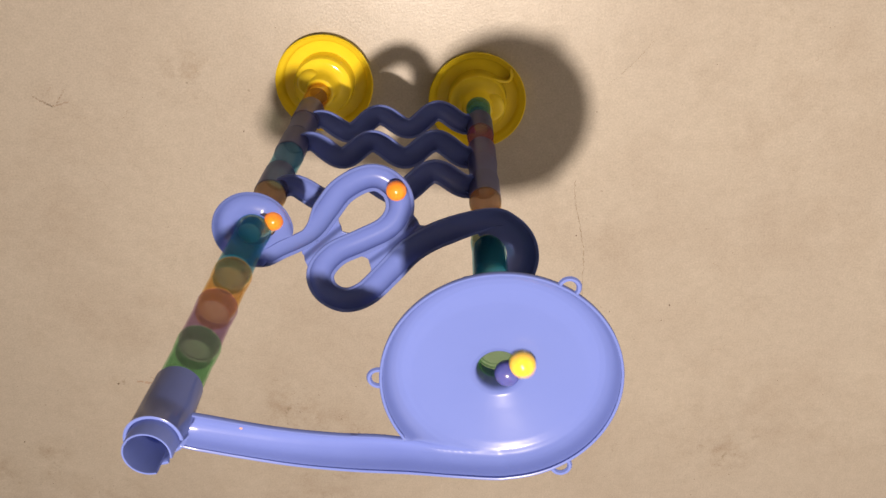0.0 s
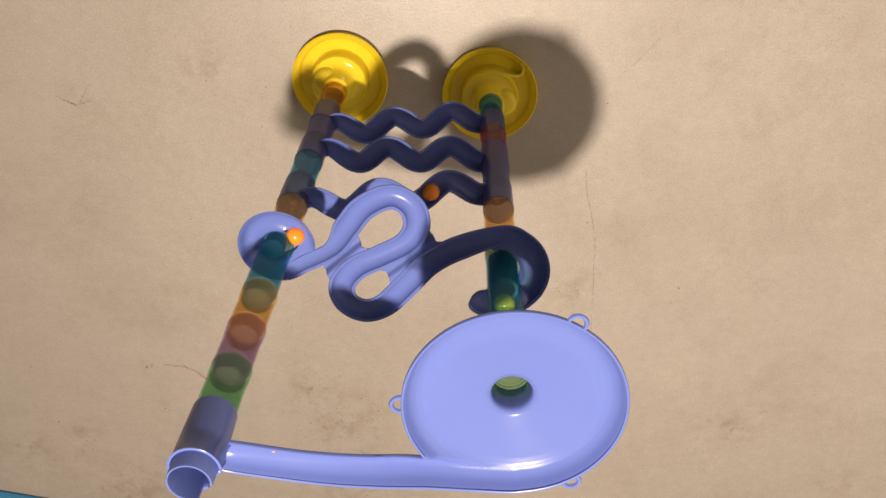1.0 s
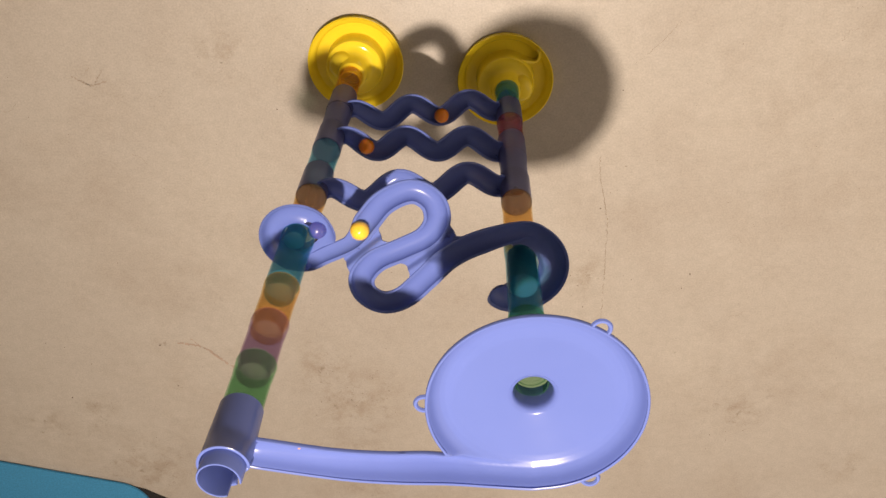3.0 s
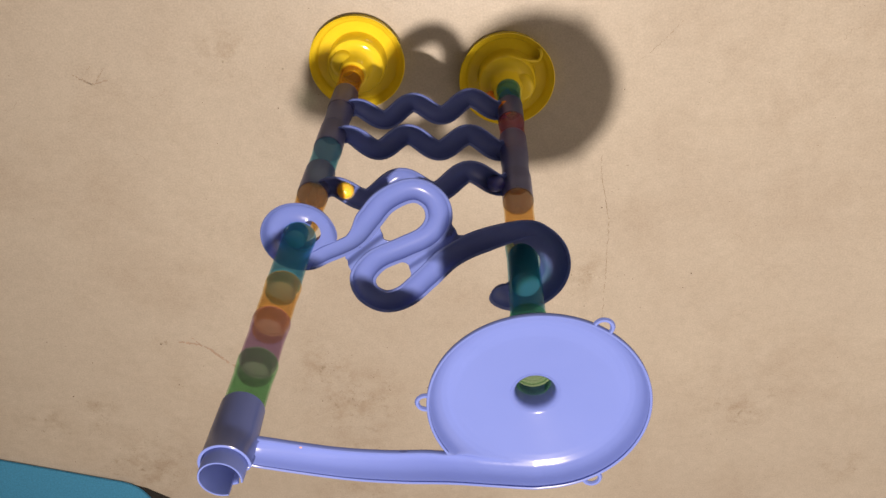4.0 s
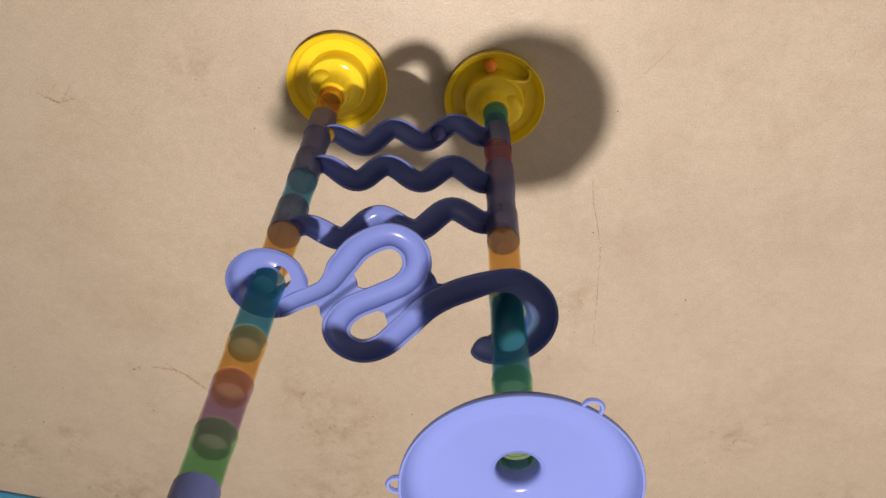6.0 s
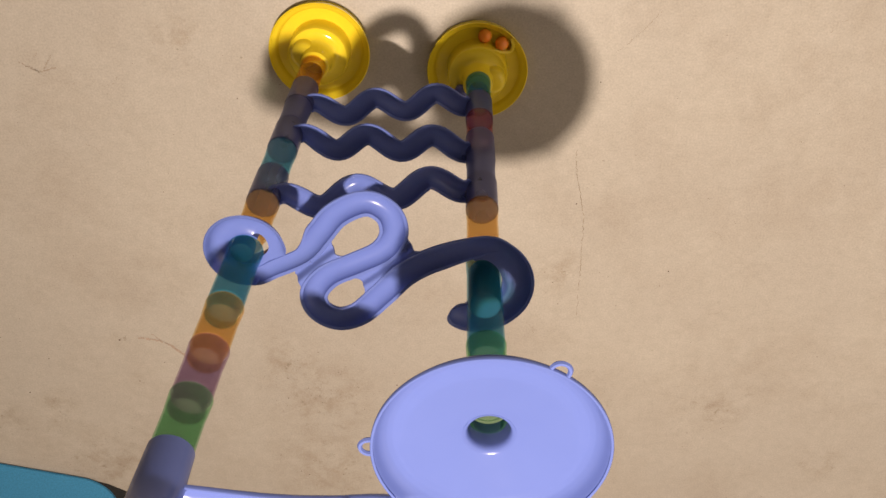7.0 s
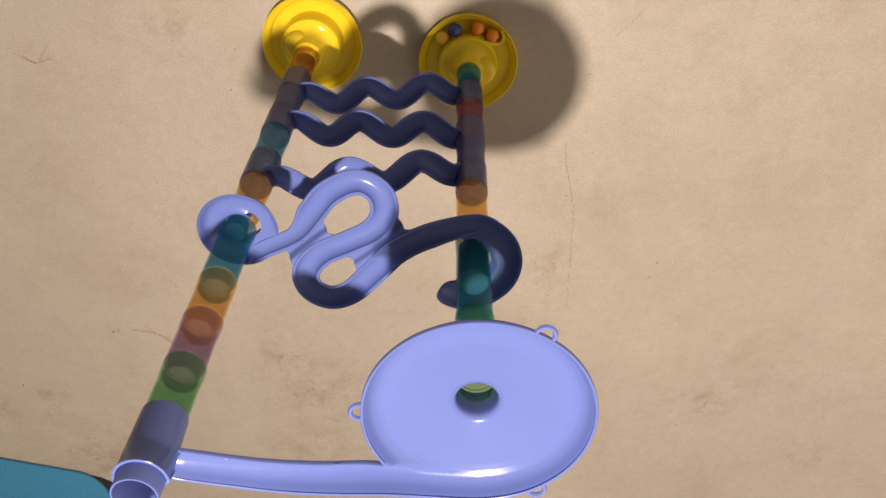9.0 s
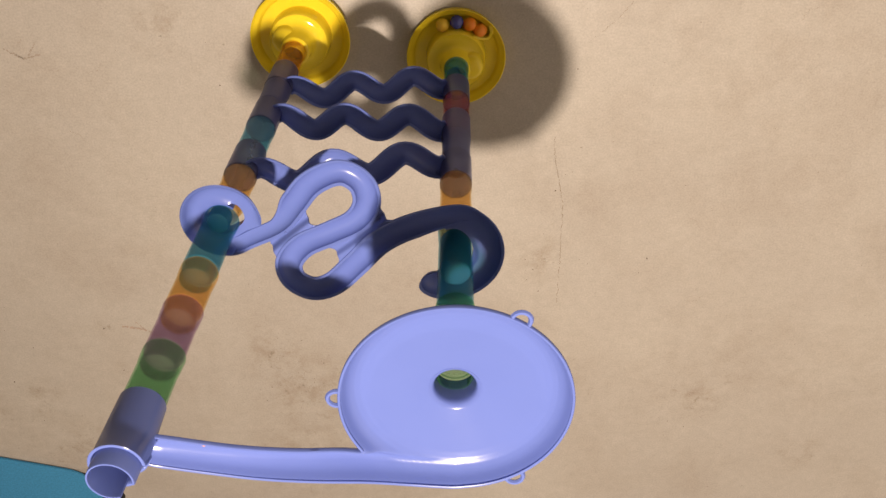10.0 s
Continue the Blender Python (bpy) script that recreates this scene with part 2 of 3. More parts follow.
def rim(line_xy, heights, profile):
    """A bead of the given section (out, up) swept along a closed line that runs anticlockwise."""
    n, m = len(line_xy), len(profile)
    d = np.roll(line_xy, -1, 0) - np.roll(line_xy, 1, 0)
    d /= np.maximum(np.hypot(*d.T), 1e-9)[:, None]
    verts = [(x + o * dy, y - o * dx, z + u) for (x, y), z, (dx, dy) in zip(line_xy, heights, d) for o, u in profile]
    faces = [(i * m + k, i * m + (k + 1) % m, (i + 1) % n * m + (k + 1) % m, (i + 1) % n * m + k) for i in range(n) for k in range(m)]
    return verts, faces


# ---- room ----
def slab(name, x0, x1, y0, y1, z0, z1, mat):
    v = [(x, y, z) for x in (x0, x1) for y in (y0, y1) for z in (z0, z1)]
    f = [(0, 1, 3, 2), (4, 6, 7, 5), (0, 4, 5, 1), (2, 3, 7, 6), (0, 2, 6, 4), (1, 5, 7, 3)]
    return tagged(finish(name, v, f, mat, smooth=False), kind="structure")


tagged(slab("floor", -2.2, 1.4, -2.5, 2.2, -0.10, 0.0, CONCRETE), "worn beige painted concrete floor with stains and grit", "floor")
# unseen wall, added dark to keep bounce off the collar's near side
tagged(slab("bounce_cut_north", -2.3, 1.5, 2.2, 2.3, 0.0, 2.3, WALL_DARK), "unseen dark wall added behind the camera to cut bounce light", "wall")
# unseen pale walls and ceiling, added as reflectors that lift the floor shadows
tagged(slab("bounce_wall_south", -2.3, 1.5, -2.6, -2.5, 0.0, 2.3, WALL), "unseen off-white wall added to bounce lamp light", "wall")
tagged(slab("bounce_wall_east", 1.4, 1.5, -2.5, 2.2, 0.0, 2.3, WALL), "unseen off-white wall added to bounce lamp light", "wall")
tagged(slab("bounce_wall_west", -2.3, -2.2, -2.5, 2.2, 0.0, 2.3, WALL), "unseen off-white wall added to bounce lamp light", "wall")
tagged(slab("ceiling", -2.3, 1.5, -2.6, 2.3, 2.3, 2.4, CEILING), "unseen off-white ceiling added to bounce lamp light", "ceiling")


# ---- marble run ----
BX, BY = 0.028, -0.314


def ax(z):
    """The first column leans a little."""
    return -0.1640 - 0.0030 * z / 0.72


def ay(z):
    return -0.2950 - 0.0170 * z / 0.72


run = tagged(new("marble_run"), "blue marble run with coloured clear tubes on yellow bases", "marble run")


def tube(x, y, z0, z1, colour, skirt=0.0147):
    top, male = 0.0138, 0.0120
    w = 0.0012
    prof = [(skirt, z0), (skirt - 0.0005, z0 + 0.012), (top, z0 + 0.016), (top, z1 - 0.001), (male, z1), (male, z1 + 0.013),
            (male - w, z1 + 0.013), (male - w, z1 - 0.002), (top - w, z1 - 0.004), (top - w, z0 + 0.016), (skirt - 0.0005 - w, z0 + 0.013), (skirt - w, z0)]
    v, f = lathe(prof, (x, y, 0), 40)
    return finish("tube", v, f, TINT[colour], run, "%s see-through plastic tube" % colour)


def socket(x, y, z0, z1, parent, a0=0.0, a1=360.0, r=0.0148, male=True, mat=None):
    w = 0.0016
    if male:
        prof = [(r, z0), (r - 0.0003, z1 - 0.002), (r - 0.0012, z1), (0.0121, z1), (0.0121, z1 + 0.008), (0.0107, z1 + 0.008), (0.0107, z1 - 0.004),
                (r - w, z1 - 0.006), (r - w, z0)]
    else:
        prof = [(r, z0), (r, z1), (r - w, z1), (r - w, z0)]
    v, f = lathe(prof, (x, y, 0), 40, a0, a1)
    return finish("socket", v, f, mat or BLUE, parent, "smoky violet plastic socket" if mat else "")


# bases
BELL = [(0.0375, 0.0035), (0.0365, 0.0180), (0.0358, 0.0265), (0.0345, 0.0285), (0.0330, 0.0280), (0.0250, 0.0288), (0.0205, 0.0330), (0.0188, 0.0440), (0.0172, 0.0590), (0.0150, 0.0610),
        (0.0128, 0.0610), (0.0128, 0.0780)]
DISH = [(0.0590, 0.0000), (0.0603, 0.0100), (0.0612, 0.0160), (0.0602, 0.0168), (0.0580, 0.0128), (0.0550, 0.0116), (0.0534, 0.0100), (0.0512, 0.0048), (0.0480, 0.0035)]
THICK = 0.0015


def base(x, y):
    prof = DISH + BELL + [(r - THICK, z - THICK * 0.8) for r, z in reversed(BELL)] + [(0.0480, 0.0016), (0.0522, 0.0024), (0.0544, 0.0084), (0.0560, 0.0100), (0.0584, 0.0108), (0.0592, 0.0100), (0.0578, 0.0000)]
    v, f = lathe(prof, (x, y, 0), 72)
    return finish("base", v, f, YELLOW, run, "round yellow see-through plastic base tray")


base_a = base(-0.1634, -0.2966)
base_b = base(0.0276, -0.3180)
# catch tray: a low ridge ends the round way, and a hood lets the balls out of the column
RIDGE = spline([(0.0276 + r * math.cos(radians(a)), -0.3180 + r * math.sin(radians(a)), z) for r, a, z in
                ((0.0340, 62, 0.0240), (0.0362, 48, 0.0190), (0.0400, 38, 0.0150), (0.0450, 33, 0.0130), (0.0500, 34, 0.0130), (0.0545, 39, 0.0130), (0.0575, 46, 0.0130))], 6)
rv, rf = [], []
for i, p in enumerate(RIDGE):
    d = (RIDGE[min(i + 1, len(RIDGE) - 1)] - RIDGE[max(i - 1, 0)]).normalized()
    n = Vector((-d.y, d.x, 0)).normalized()
    for k in range(8):
        q = 2 * math.pi * k / 8
        rv.append(p + n * 0.0022 * math.cos(q) + Vector((0, 0, 0.0016 * math.sin(q))))
    rv += [p + n * 0.0024 + Vector((0, 0, 0.0036 - p.z)), p - n * 0.0024 + Vector((0, 0, 0.0036 - p.z))]
for i in range(len(RIDGE) - 1):
    for k in range(8):
        rf.append((10 * i + k, 10 * i + (k + 1) % 8, 10 * i + 10 + (k + 1) % 8, 10 * i + 10 + k))
    rf += [(10 * i, 10 * i + 8, 10 * i + 18, 10 * i + 10), (10 * i + 4, 10 * i + 9, 10 * i + 19, 10 * i + 14)]
finish("ridge", rv, rf, YELLOW, base_b)


def hood(x, y, parent):
    v, f = lathe([(0.0155, 0.0285), (0.0155, 0.0400), (0.0140, 0.0445), (0.0100, 0.0470), (0.0, 0.0478), (0.0, 0.0466), (0.0096, 0.0458), (0.0130, 0.0434), (0.0142, 0.0395), (0.0142, 0.0285)], (x, y, 0), 32)
    return finish("hood", v, f, YELLOW, parent)


hood(0.0455, -0.3195, base_b)
hood(-0.1775, -0.2900, base_a)

for z0, z1, c in ((0.060, 0.122, "orange"), (0.172, 0.221, "slate"), (0.269, 0.319, "teal"), (0.368, 0.418, "orange"),
                  (0.4405, 0.516, "teal"), (0.516, 0.564, "orange"), (0.564, 0.613, "purple"), (0.613, 0.664, "green")):
    tube(ax(z0), ay(z0), z0, z1, c)
for z0, z1, c in ((0.062, 0.116, "teal"), (0.165, 0.212, "red"), (0.260, 0.307, "slate"), (0.355, 0.440, "orange"),
                  (0.441, 0.548, "teal"), (0.548, 0.611, "green")):
    tube(BX, BY, z0, z1, c)


# wavy tracks: gutters that wind from side to side between the two columns
def wave_line(za, zb):
    ax0, ya, yb = -0.1625, -0.305, -0.298
    ux, uy = BX - ax0, yb - ya
    length = math.hypot(ux, uy)
    ux, uy = ux / length, uy / length
    pts = []
    for i in range(57):
        s = 0.0075 + (length - 0.0165) * i / 56
        q = s / length
        off = 0.0090 * math.cos((q - 0.415) * 2 * math.pi / 0.338)
        pts.append(Vector((ax0 + ux * s - uy * off, ya + uy * s + ux * off, za + (zb - za) * q)))
    return pts


WAVES = [(0.168, 0.142), (0.240, 0.256), (0.366, 0.331)]
for (za, zb), sa, sb in zip(WAVES, ((0.122, 0.172), (0.221, 0.269), (0.319, 0.368)), ((0.116, 0.165), (0.212, 0.260), (0.307, 0.355))):
    v, f = channel(wave_line(za, zb), [0.0108 - 0.0022 * max(0.0, 1 - k / 7) for k in range(57)], deep=1.0)
    track = finish("wavy_track", v, f, BLUE, run, "blue plastic gutter winding from side to side")
    socket(ax(sa[0]), ay(sa[0]), *sa, track, male=False, mat=SMOKY)
    socket(BX, BY, *sb, track, male=False, mat=SMOKY)
    e = wave_line(za, zb)[-4]
    v, f = channel([e + Vector((-0.0010, -0.0085, -0.002)), e + Vector((0.0016, -0.0100, -0.002))], 0.0030, wall=0.0012, deep=4.2, lip=0.0004)
    finish("tab", v, f, BLUE, track)

# swirl track: round one column, two loops, round the other column
SWIRL_KNOTS = []
for i in range(9):
    a = radians(208 + (452 - 208) * i / 8)
    r = float(np.interp(i, [0, 3, 8], [0.0290, 0.0255, 0.0272]))
    SWIRL_KNOTS.append((BX + 0.001 + r * math.cos(a), BY + 0.001 + r * math.sin(a), 0.488 - 0.024 * i / 8))
LOOPS = [(-0.0064, -0.2960), (-0.0334, -0.3118), (-0.0542, -0.3345), (-0.0734, -0.3543), (-0.0918, -0.3608), (-0.1070, -0.3520), (-0.1100, -0.3360),
         (-0.0973, -0.3197), (-0.0740, -0.3083), (-0.0535, -0.2972), (-0.0440, -0.2821), (-0.0463, -0.2655), (-0.0583, -0.2555), (-0.0723, -0.2562),
         (-0.0902, -0.2672), (-0.1036, -0.2846), (-0.1191, -0.3036)]
for i, (x, y) in enumerate(LOOPS):
    SWIRL_KNOTS.append((x, y, 0.461 - 0.014 * i / 16))
for i in range(8):
    a = radians(-38 - 312 * i / 7)
    r = 0.0255 - 0.0095 * i / 7
    SWIRL_KNOTS.append((ax(0.45) + 0.0012 + r * math.cos(a), ay(0.45) + 0.004 + r * math.sin(a), 0.446 - 0.008 * i / 7))
SWIRL = spline(SWIRL_KNOTS, 8)
CURL = 8 * 28
v, f = channel(SWIRL[:CURL], [0.0116 - 0.0012 * min(1.0, k / 80) for k in range(CURL)], deep=[0.95 - 0.17 * max(0.0, min(1.0, (k - 196) / 14)) for k in range(CURL)],
               left=[max(0.04, min(1.0, (k - 52) / 20)) if k > 14 else max(0.04, 1.0 - k / 14) for k in range(CURL)],
               right=[1.0 - 0.97 * max(0.0, min(1.0, (k - 190) / 12)) for k in range(CURL)], round_ends=(True, False))
bowl = [(0.0335, 0.0), (0.0325, 0.0012), (0.0313, 0.0), (0.0300, -0.0045), (0.0280, -0.0078), (0.0250, -0.0097), (0.0215, -0.0103), (0.0185, -0.0098), (0.0160, -0.0088), (0.0142, -0.0076)]
bowl += [(0.0142, -0.0160), (0.0152, -0.0160), (0.0160, -0.0105), (0.0185, -0.0114), (0.0215, -0.0118), (0.0250, -0.0112), (0.0285, -0.0092), (0.0310, -0.0055), (0.0325, -0.0010)]
NB = len(bowl)
bv, bf = [], []
for i in range(90):
    a = 4.0 * i
    cut = float(np.interp(a, [280, 290, 340, 359], [0.0, 1.0, 1.0, 0.35])) if a > 270 else max(0.0, 0.35 - a * 0.025)
    hole = max(0.0, 1 - (((a + 180) % 360 - 180 - 24) / 46) ** 4)
    inner = 0.0142 + 0.0042 * hole
    for k, (r, z) in enumerate(bowl):
        if r > 0.025:
            z += (min(z, -0.0100) - z) * cut
            r += (min(r, 0.0310) - r) * cut
        elif k < 10:
            z += (min(z, -0.0102) - z) * hole - 0.0004 * cut
        r = inner + (r - 0.0142) * (0.0335 - inner) / (0.0335 - 0.0142)
        out = (r - 0.0142) / (0.0335 - 0.0142)
        bv.append((ax(0.45) + 0.0012 * out + r * math.cos(radians(a)), ay(0.45) + 0.004 * out + r * math.sin(radians(a)), 0.448 + z))
for i in range(90):
    for k in range(NB):
        l, j = (k + 1) % NB, (i + 1) % 90
        bf.append((i * NB + k, i * NB + l, j * NB + l, j * NB + k))
# dish round the second column, inside the first turn of the gutter
dv, df = [], []
for k in range(4, 69):
    p = SWIRL[k]
    q = Vector((p.x - BX, p.y - BY, 0))
    far = q.length
    for share, up in ((0.0, 0.0030), (0.25, 0.0012), (0.6, 0.0003), (1.0, 0.0), (1.0, -0.0015), (0.6, -0.0013), (0.25, -0.0004), (0.0, 0.0010)):
        r = 0.0141 + (far - 0.0141) * share
        dv.append((BX + q.x / far * r, BY + q.y / far * r, p.z - 0.95 * 0.0108 + 0.0014 + up))
for i in range(64):
    for k in range(8):
        df.append((i * 8 + k, i * 8 + (k + 1) % 8, i * 8 + 8 + (k + 1) % 8, i * 8 + 8 + k))
df += [tuple(range(8)), tuple(64 * 8 + k for k in range(8))]
v, f = join((v, f), (bv, bf), (dv, df))
swirl = finish("swirl_track", v, f, BLUE, run, "blue plastic gutter winding in two loops")
socket(ax(0.43), ay(0.43), 0.426, 0.440, swirl, 45, 318, r=0.0151, male=False)
# opaque pegs added to block light and darken the tubes from within
for px_, py_, r, z0, z1, look_of in ((ax(0.45) - 0.0035, ay(0.45) - 0.0020, 0.0096, 0.428, 0.4412, PEG_SHADE), (BX, BY, 0.0125, 0.455, 0.500, PEG_SHADE)):
    v, f = lathe([(0.0, z0), (r, z0), (r, z1 - 0.002), (r - 0.0009, z1), (0.0, z1 + 0.001)], (px_, py_, 0), 32)
    finish("peg", v, f, look_of, swirl)
# web: thin sheets that fill the necks between the loops
line = np.array([tuple(p) for p in SWIRL[56:212]])
NUBS = ((-0.1120, -0.3120), (-0.0335, -0.2940))
BALL = 0.0080     # the necks are filled as far as a disc of this radius cannot enter


def off_gutter(p):
    d2 = np.full(len(p), 1.0)
    for q in line:
        d2 = np.minimum(d2, (p[:, 0] - q[0]) ** 2 + (p[:, 1] - q[1]) ** 2)
    return np.sqrt(d2) - 0.0112


wx, wy = np.meshgrid(np.arange(-0.140, 0.010, 0.0005), np.arange(-0.385, -0.235, 0.0005), indexing="ij")
free = np.stack([wx.ravel(), wy.ravel()], 1)
reach = off_gutter(free)
free = free[(reach >= BALL) & (reach < BALL + 0.0012)]


def web_field(p):
    d2 = np.full(len(p), 1.0)
    for q in free:
        d2 = np.minimum(d2, (p[:, 0] - q[0]) ** 2 + (p[:, 1] - q[1]) ** 2)
    return np.minimum(np.sqrt(d2) - BALL - 0.0005, np.minimum(off_gutter(p) + 0.0016, np.minimum(0.0125 - off_gutter(p), np.maximum(-0.297 - p[:, 1], p[:, 0] + 0.100))))


def web_height(p):
    w = np.exp(-(np.hypot(p[:, :1] - line[:, 0], p[:, 1:] - line[:, 1]) / 0.006) ** 2) + 1e-12
    return (w * line[:, 2]).sum(1) / w.sum(1) + 0.0002


v, f, loops = relief(web_field, web_height, (-0.126, -0.010, -0.352, -0.255), 0.0008)
web = finish("web", v, f, BLUE, swirl, turn_faces=False)
thick = web.modifiers.new("thickness", "SOLIDIFY")
thick.thickness, thick.offset = 0.0014, -1.0
for x, y in NUBS:
    z = float(web_height(np.array([(x, y)]))[0])
    finish("nub", *lathe([(0.0, 0.0012), (0.0007, 0.0010), (0.0013, 0.0002), (0.0013, -0.0010), (0.0, -0.0010)], (x, y, z), 14), BLUE, swirl)

# funnel plate with its chute, moulded in one sheet
PX, PY, PR, PZ = 0.0287, -0.3040, 0.0723, 0.662
HX, HY, HR = PX - 0.0005, PY - 0.0080, 0.0138
CHUTE = np.array([tuple(p)[:2] for p in spline([(-0.1640, -0.3190, 0), (-0.1455, -0.3250, 0), (-0.1240, -0.3322, 0), (-0.0975, -0.3403, 0), (-0.0630, -0.3503, 0), (-0.0300, -0.3588, 0), (-0.0080, -0.3631, 0),
                                                (0.0120, -0.3652, 0), (0.0287, -0.3657, 0)], 20)])


def beyond(p):
    return np.maximum(0.0, np.hypot(p[:, 0] - PX, p[:, 1] - PY) - PR)


def inset(p):
    """How far a place lies inside the edge of plate and chute."""
    disc = PR - np.hypot(p[:, 0] - PX, p[:, 1] - PY)
    d2 = np.full(len(p), 1.0)
    near = p[:, 0] < 0.035
    for k in range(0, len(CHUTE)):
        d2[near] = np.minimum(d2[near], (p[near, 0] - CHUTE[k, 0]) ** 2 + (p[near, 1] - CHUTE[k, 1]) ** 2)
    gutter = np.interp(p[:, 0], [-0.157, -0.10, -0.03], [0.0112, 0.0112, 0.0106]) - np.sqrt(d2)
    return 0.5 * (disc + gutter + np.sqrt((disc - gutter) ** 2 + 0.0012 ** 2)) - 0.0002


def edge_height(p):
    far = beyond(p)
    knots_d, knots_z = [0, 0.004, 0.012, 0.020, 0.030, 0.040, 0.052, 0.066, 0.082, 0.113], [0, 0.0002, 0.0022, 0.0056, 0.0098, 0.0130, 0.0165, 0.0195, 0.0220, 0.0270]
    return PZ + sum(np.interp(far + s, knots_d, knots_z) for s in (-0.004, -0.002, 0.0, 0.002, 0.004)) / 5


def plate_height(p):
    d = np.maximum(0.0, inset(p))
    drop = sum(np.interp(d + s, [0, 0.0010, 0.0022, 0.0036, 0.0054, 0.0080, 0.0115, 0.0160], [0, -0.0016, -0.0046, -0.0072, -0.0092, -0.0111, -0.0123, -0.0127]) for s in (-0.0004, 0.0, 0.0004)) / 3
    s = np.hypot(p[:, 0] - HX, p[:, 1] - HY)
    cone = sum(np.interp(s + q, [HR, 0.0142, 0.0150, 0.0166, 0.026, 0.040, 0.055, 0.070], [-0.0150, -0.0130, -0.0117, -0.0108, -0.0083, -0.0049, -0.0013, 0.0]) for q in (-0.001, 0.0, 0.001)) / 3
    near_hole = np.clip((s - HR) / 0.004, 0, 1)
    cone = cone * near_hole + np.interp(s, [HR, 0.0142, 0.0150, 0.0166, 0.026], [-0.0150, -0.0130, -0.0117, -0.0108, -0.0083]) * (1 - near_hole)
    return edge_height(p) + drop * np.interp(beyond(p), [0, 0.05, 0.11], [1.0, 0.85, 0.68]) + cone


v, f, loops = relief(lambda p: np.minimum(inset(p), np.hypot(p[:, 0] - HX, p[:, 1] - HY) - HR), plate_height, (-0.1805, 0.1045, -0.3805, -0.2285), 0.0008)
plate = finish("funnel_plate", v, f, BLUE, run, "round blue plastic funnel plate with a hole in its middle", turn_faces=False)
thick = plate.modifiers.new("thickness", "SOLIDIFY")
thick.thickness, thick.offset = 0.0014, -1.0
brim = even(loops[0], 0.0012)
v, f = rim(brim, edge_height(brim), [(-0.0006, -0.0012), (-0.0005, 0.0000), (0.0001, 0.0004), (0.0009, 0.0005), (0.0013, 0.0000), (0.0013, -0.0024), (0.0003, -0.0026)])
finish("rim", v, f, BLUE, plate)
v, f = lathe([(0.0172, -0.0231), (0.0153, -0.0239), (0.0143, -0.0251), (0.0137, -0.0268), (0.0134, -0.0290), (0.0134, -0.0470), (0.0166, -0.0470), (0.0166, -0.0300), (0.0172, -0.0255)], (HX, HY, PZ), 56)
finish("throat", v, f, BLUE, plate)
v, f = lathe([(0.0, 0.0), (0.0032, 0.0), (0.0032, 0.0120), (0.0, 0.0120)], (-0.0325, -0.3458, 0.6395), 16)
finish("peg", v, f, BLUE, plate)

# collar: a shell whose rim steps down where the chute comes in, and a split ring in it for the next tube
CX, CY = ax(0.70), ay(0.70)
cv, cf = [], []
for i in range(73):
    a = -62.0 + 362.0 * i / 73
    step = float(np.interp(a, [-22, 4], [0.0, 1.0]))
    foot = float(np.interp(a, [-42, -28], [1.0, 0.0]))
    top = 0.6985 + 0.0130 * step * step * (3 - 2 * step) + 0.0040 * foot * foot * (3 - 2 * foot)
    for r, z in ((0.0149, 0.6612), (0.0157, 0.690), (0.0158, top - 0.0030), (0.0166, top - 0.0016), (0.0168, top - 0.0003), (0.0163, top), (0.0152, top), (0.0147, top - 0.0005), (0.0143, top - 0.0030), (0.0140, 0.690), (0.0139, 0.6612)):
        lean = float(np.interp(z, [0.661, 0.695], [0.615, 0.700]))
        cv.append((ax(lean) + r * math.cos(radians(a)), ay(lean) + r * math.sin(radians(a)), z))
for i in range(73):
    for k in range(11):
        l, j = (k + 1) % 11, (i + 1) % 73
        if i < 72:
            cf.append((i * 11 + k, i * 11 + l, j * 11 + l, j * 11 + k))
cf += [tuple(range(11)), tuple(72 * 11 + k for k in range(11))]
collar = finish("collar", cv, cf, BLUE, plate, "dark blue shaded plastic collar")
finish("ring", *lathe([(0.0143, 0.697), (0.0140, 0.7222), (0.0137, 0.7232), (0.0128, 0.7232), (0.0126, 0.7222), (0.0130, 0.697)], (CX, CY, 0), 40, -10, 286), BLUE, collar)
v, f = lathe([(0.0, 0.0003), (0.0008, 0.0002), (0.0012, -0.0003), (0.0, -0.0006)], (-0.1273, -0.3287, float(plate_height(np.array([(-0.1273, -0.3287)]))[0])), 10)
finish("paint_fleck", v, f, ORANGE_SPOT, plate, "small orange fleck")
for a in (60, 178.5, 302):
    ca, sa_ = math.cos(radians(a)), math.sin(radians(a))
    cx, cy = PX + (PR + 0.0015) * ca, PY + (PR + 0.0015) * sa_
    ringv, ringf = [], []
    for i in range(24):
        t = radians(a) + radians(-112 + 224 * i / 23)
        for k in range(6):
            q = 2 * math.pi * k / 6
            rr = 0.0057 + 0.0016 * math.cos(q)
            ringv.append((cx + rr * math.cos(t), cy + rr * math.sin(t), PZ - 0.0012 + 0.0017 * math.sin(q)))
    for i in range(23):
        for k in range(6):
            ringf.append((i * 6 + k, i * 6 + (k + 1) % 6, (i + 1) * 6 + (k + 1) % 6, (i + 1) * 6 + k))
    finish("lug", ringv, ringf, BLUE, plate)


# ---- mat ----
def mat_outline(local):
    cx, cy, turn = -0.5560, -1.0660, radians(-13.0)
    return [(cx + x * math.cos(turn) - y * math.sin(turn), cy + x * math.sin(turn) + y * math.cos(turn)) for x, y in local]


